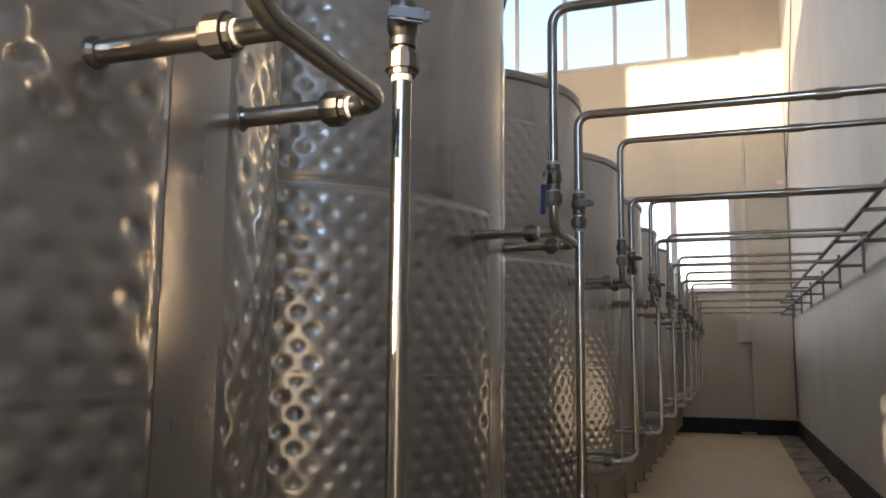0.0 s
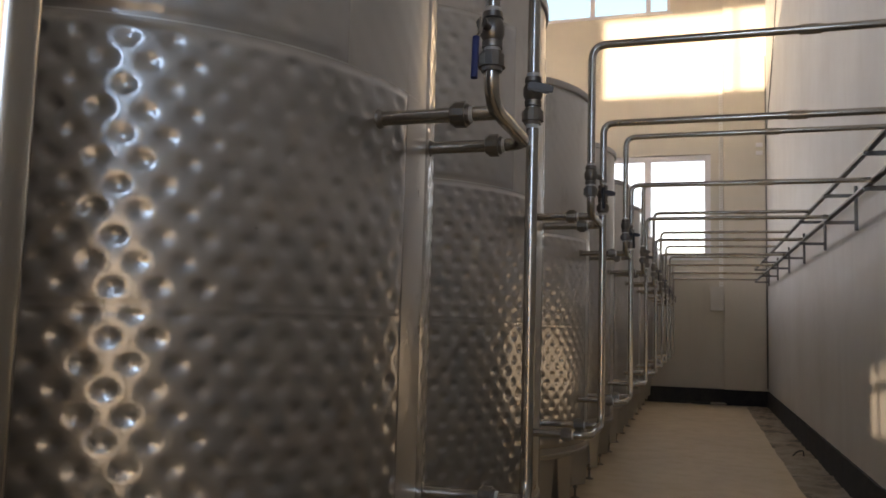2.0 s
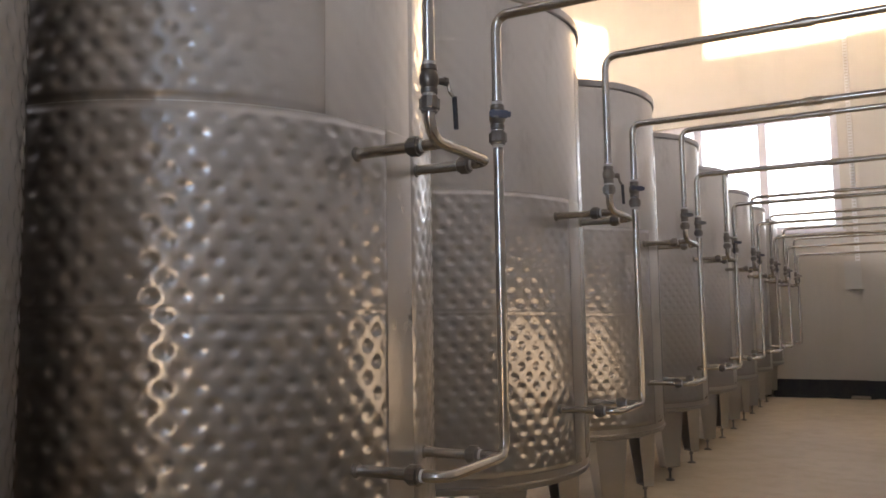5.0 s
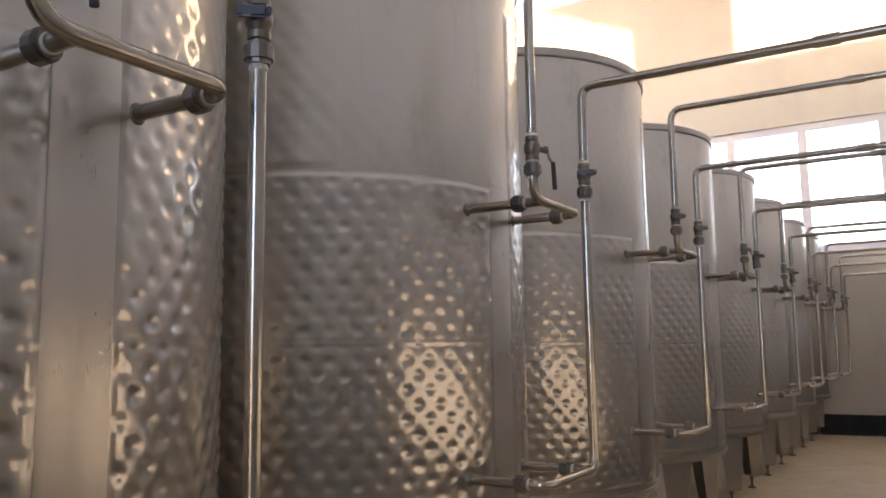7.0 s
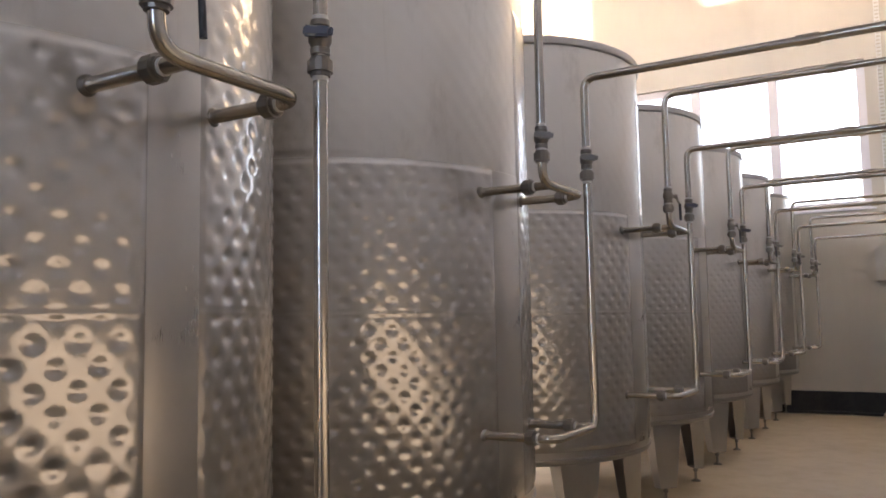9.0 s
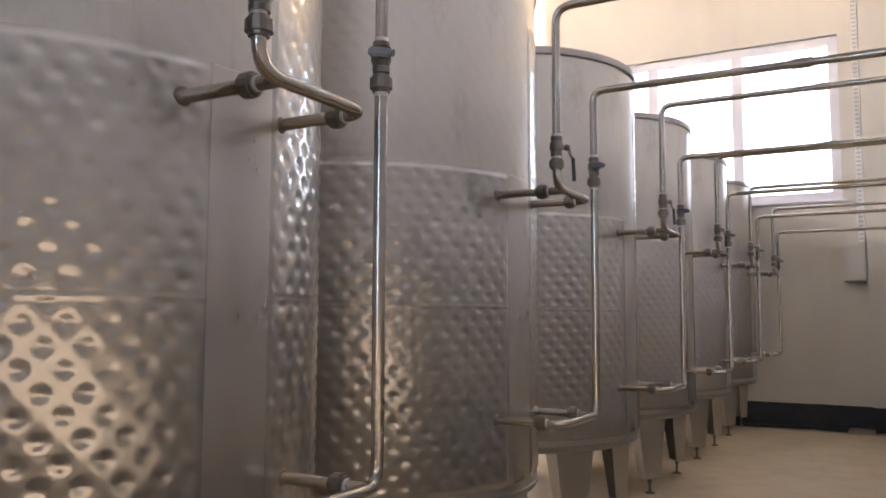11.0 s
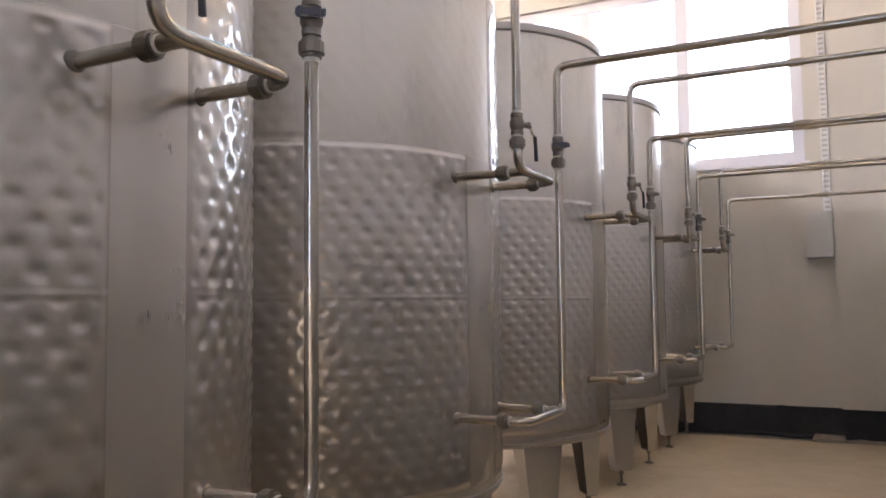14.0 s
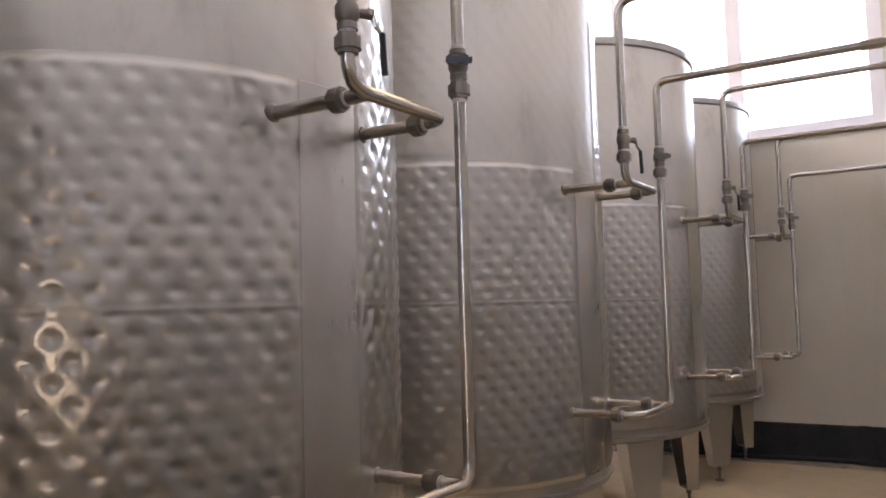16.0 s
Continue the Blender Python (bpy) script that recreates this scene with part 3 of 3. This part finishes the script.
def valve(parent, x, y, z, lever, grip, reach):
    """A ball valve on an upright pipe, with its lever."""
    body = bmesh.new()
    tube(body, [(x, y, z - 0.045), (x, y, z - 0.03), (x, y, z - 0.028), (x, y, z - 0.012), (x, y, z + 0.012), (x, y, z + 0.028), (x, y, z + 0.03), (x, y, z + 0.045)], 0.03, 16, [0.026, 0.027, 0.023, 0.031, 0.031, 0.023, 0.027, 0.026])
    out = Vector(lever[0]).normalized()
    c = Vector((x, y, z))
    tube(body, [c + out * 0.02, c + out * 0.058], 0.012, 10)
    tube(body, [c + out * 0.052, c + out * 0.062], 0.016, 6)
    vb = part("valve_body", body, STEEL_FITTING, parent, "cast steel ball valve", smooth=40)
    arm = bmesh.new()
    tip = Vector(lever[1]).normalized()
    if reach < 0.06:
        across = out.cross(tip).normalized()
        turn = Matrix((tip, across, tip.cross(across))).transposed().to_4x4()
        box(arm, -0.026, 0.046, -0.014, 0.014, -0.009, 0.009, 0.005)
        box(arm, 0.044, 0.053, -0.010, 0.012, -0.006, 0.006, 0.003)
        arm.transform(Matrix.Translation(c + out * 0.055) @ turn)
        part("wing_handle", arm, grip, vb, "flat wing handle", smooth=40)
        return vb
    lead = 0.5 * reach
    p0, p1, p2 = c + out * 0.064, c + out * 0.070 + tip * lead * 0.6, c + out * (0.066 + 0.2 * reach) + tip * lead
    tube(arm, [p0 - tip * 0.012, p0, p1, p2], 0.006, 8)
    lv = part("lever", arm, STEEL_PIPE, vb, "thin steel lever")
    sleeve = bmesh.new()
    tube(sleeve, bend([p2 - tip * 0.004, p2 + tip * reach * 0.3, p2 + tip * reach], 0.02), 0.0085 if reach > 0.06 else 0.0115, 10)
    part("grip", sleeve, grip, vb, "plastic lever grip", smooth=40)
    return vb


def union(parent, at, axis, r=0.034, length=0.05):
    part("union_nut", hexagon(at, axis, r, length), STEEL_FITTING, parent, "hexagonal union nut")


def tape(parent, at, axis):
    a, p = Vector(axis).normalized(), Vector(at)
    part("thread_tape", tube(bmesh.new(), [p - a * 0.006, p + a * 0.006], PIPE_R + 0.002, 14), THREAD, parent, "pale thread tape")


def return_pipe(grip, lever, reach):
    """Comes down from the upper header to both jacket outlets."""
    p = thing("return_pipe", "stainless cooling pipe with valve at the tank's upper outlets", "pipe", "return pipes")
    y1 = -0.445
    part("riser", pipe([(HEAD_X, y1, HIGH_Z), (0, y1, HIGH_Z), (0, y1, UP_Z), (0, 0.0, UP_Z), (shell_x(0.0) - 0.01, 0.0, UP_Z)], PIPE_R, 0.075), STEEL_PIPE, p, smooth=50)
    part("branch", pipe([(0, -0.365, UP_Z), (shell_x(-0.365) - 0.01, -0.365, UP_Z)], PIPE_R), STEEL_PIPE, p, smooth=50)
    for y in (-0.365, 0.0):
        union(p, (-0.10, y, UP_Z), (1, 0, 0))
        tape(p, (-0.072, y, UP_Z), (1, 0, 0))
        part("welded_collar", tube(bmesh.new(), [(shell_x(y) - 0.004, y, UP_Z), (shell_x(y) + 0.006, y, UP_Z), (shell_x(y) + 0.014, y, UP_Z)], 0.03, 18, [0.03, 0.027, 0.021]), STEEL_FITTING, p, "weld round the outlet")
    union(p, (0, y1, 2.125), (0, 0, 1))
    tape(p, (0, y1, 2.158), (0, 0, 1))
    valve(p, 0, y1, 2.205, lever, grip, reach)
    tape(p, (0, y1, 2.256), (0, 0, 1))
    part("coupling", tube(bmesh.new(), [(0.93, y1, HIGH_Z), (1.02, y1, HIGH_Z)], PIPE_R + 0.005, 16), STEEL_PIPE, p)
    return p


def supply_pipe(grip, lever):
    """Comes down from the lower header, past the upper outlets, to both jacket inlets."""
    p = thing("supply_pipe", "stainless cooling pipe with valve feeding the tank's lower inlets", "pipe", "supply pipes")
    y2 = 0.078
    part("riser", pipe([(HEAD_X, y2, LOW_Z), (0, y2, LOW_Z), (0, y2, DOWN_Z), (0, -0.375, DOWN_Z), (shell_x(-0.375) - 0.01, -0.375, DOWN_Z)], PIPE_R, 0.06), STEEL_PIPE, p, smooth=50)
    part("branch", pipe([(0, y2 - 0.03, DOWN_Z), (shell_x(y2 - 0.03) - 0.01, y2 - 0.03, DOWN_Z)], PIPE_R), STEEL_PIPE, p, smooth=50)
    for y in (-0.375, y2 - 0.03):
        union(p, (-0.11, y, DOWN_Z), (1, 0, 0))
        tape(p, (-0.082, y, DOWN_Z), (1, 0, 0))
        part("welded_collar", tube(bmesh.new(), [(shell_x(y) - 0.004, y, DOWN_Z), (shell_x(y) + 0.006, y, DOWN_Z), (shell_x(y) + 0.014, y, DOWN_Z)], 0.03, 18, [0.03, 0.027, 0.021]), STEEL_FITTING, p, "weld round the inlet")
    union(p, (0, y2, 2.122), (0, 0, 1))
    tape(p, (0, y2, 2.090), (0, 0, 1))
    valve(p, 0, y2, 2.20, lever, grip, 0.026)
    tape(p, (0, y2, 2.252), (0, 0, 1))
    part("coupling", tube(bmesh.new(), [(0.93, y2, LOW_Z), (1.02, y2, LOW_Z)], PIPE_R + 0.005, 16), STEEL_PIPE, p)
    return p


WING_WAY = ((0.35, -0.94, 0.0), (0.9, 0.35, -0.12))
LEVER_WAY = ((0.6, 0.8, 0), (0.02, 0.05, -1))
RET = [return_pipe(BLACK_GRIP, LEVER_WAY, 0.10), return_pipe(BLUE_GRIP, ((-0.2, -1.0, 0), (0, -0.1, -1)), 0.10), return_pipe(WING_GREY, WING_WAY, 0.03)]
SUP = [supply_pipe(WING_GREY, WING_WAY), supply_pipe(WING_BLUE, WING_WAY)]
for made, kinds in ((RET, {8: 1, 5: 2}), (SUP, {3: 1, 4: 1, 6: 1, 7: 1})):
    placed = set()
    for k in range(TANKS):
        which, m = kinds.get(k, 0), Matrix.Translation((0, -PITCH * k, 0))
        if which in placed:
            copy_thing(made[which], m)
        else:
            made[which].location = m.translation
            placed.add(which)

for z, name in ((HIGH_Z, "upper"), (LOW_Z, "lower")):
    h = thing("header_pipe", "dark %s header pipe running along the side wall on brackets" % name, "pipe", "wall header pipes")
    part("pipe_run", tube(bmesh.new(), [(HEAD_X, BACK_Y + 0.02, z), (HEAD_X, END_Y - 0.35, z)], HEAD_R, 18), STEEL_DARK, h, smooth=50)
    part("end_cap", tube(bmesh.new(), [(HEAD_X, END_Y - 0.36, z), (HEAD_X, END_Y - 0.32, z)], HEAD_R + 0.005, 18), STEEL_DARK, h)
for i in range(12):
    y = 0.2 - 1.95 * i
    b = thing("pipe_bracket", "steel wall bracket carrying the two header pipes", "bracket", "header pipe brackets")
    for z in (HIGH_Z, LOW_Z):
        arm = bmesh.new()
        box(arm, HEAD_X - 0.045, WALL_X + 0.005, y - 0.016, y + 0.016, z - HEAD_R - 0.034, z - HEAD_R - 0.001, 0.003)
        part("arm", arm, STEEL_DARK, b)
    part("wall_rail", solid(WALL_X - 0.03, WALL_X + 0.004, y - 0.021, y + 0.021, LOW_Z - 0.12, HIGH_Z + 0.05, 0.003), STEEL_DARK, b)

# ---- end wall ----
cab = thing("electrical_box", "pale grey electrical box fixed to the end wall beside the pilaster", "electrical box")
part("body", solid(0.765, 1.045, END_Y - 0.15, END_Y + 0.004, 1.94, 2.47, 0.008), CABINET_GREY, cab)
part("door", solid(0.778, 1.032, END_Y - 0.162, END_Y - 0.151, 1.955, 2.455, 0.004), CABINET_GREY, cab)
tray = thing("cable_tray", "white perforated cable tray running up the end wall", "cable tray")
tb = bmesh.new()
box(tb, 0.955, 0.967, END_Y - 0.045, END_Y - 0.004, 2.47, 7.9)
box(tb, 1.023, 1.035, END_Y - 0.045, END_Y - 0.004, 2.47, 7.9)
for i in range(90):
    box(tb, 0.967, 1.023, END_Y - 0.012, END_Y - 0.006, 2.48 + 0.06 * i, 2.515 + 0.06 * i)
part("channel", tb, TRAY_WHITE, tray)

for z in (5.42, 5.60):
    jb = thing("junction_box", "small white junction box on the pilaster beside the corner", "junction box", "junction boxes")
    part("body", solid(1.72, 1.86, END_Y - 0.165, END_Y - 0.118, z - 0.045, z + 0.045, 0.006), FRAME_WHITE, jb)
    part("lid", solid(1.73, 1.85, END_Y - 0.172, END_Y - 0.166, z - 0.036, z + 0.036, 0.004), FRAME_WHITE, jb)
conduit = thing("corner_conduit", "thin grey conduit running down the wall corner", "conduit")
part("tube", tube(bmesh.new(), [(WALL_X - 0.016, END_Y - 0.136, 0.3), (WALL_X - 0.016, END_Y - 0.136, 7.6)], 0.014, 10), STEEL_DARK, conduit, smooth=50)
wire = thing("wall_cable", "thin dark cable slung across the side wall", "cable")
part("cord", tube(bmesh.new(), bend([(WALL_X - 0.02, END_Y - 0.14, 5.65), (WALL_X - 0.012, -0.6, 6.6), (WALL_X - 0.012, -6.0, 11.6)], 0.3), 0.009, 8), CABLE_BLACK, wire, smooth=60)
hose = thing("floor_hose", "black hose lying along the foot of the end wall", "hose")
part("hose_body", tube(bmesh.new(), bend([(-1.6, 0.62, -0.07), (-0.6, 0.55, -0.07), (0.1, 0.70, -0.07), (0.6, 0.60, -0.07), (0.92, 0.66, -0.07)], 0.3), 0.022, 10), CABLE_BLACK, hose, smooth=60)
plinth = part("concrete_block", solid(0.76, 1.08, 0.28, 0.68, -0.12, -0.035, 0.012), FLOOR_RAW)
tagged(plinth, "rough grey concrete block at the foot of the pilaster", "concrete block")
for y in (-6.4,):
    stub = thing("conduit_stub", "bent dark conduit stub rising from the raw floor edge", "conduit")
    part("tube", pipe([(1.80, y, -0.13), (1.80, y, -0.02), (1.72, y - 0.05, -0.03), (1.66, y - 0.1, -0.085)], 0.009, 0.04, 10), CABLE_BLACK, stub, smooth=60)
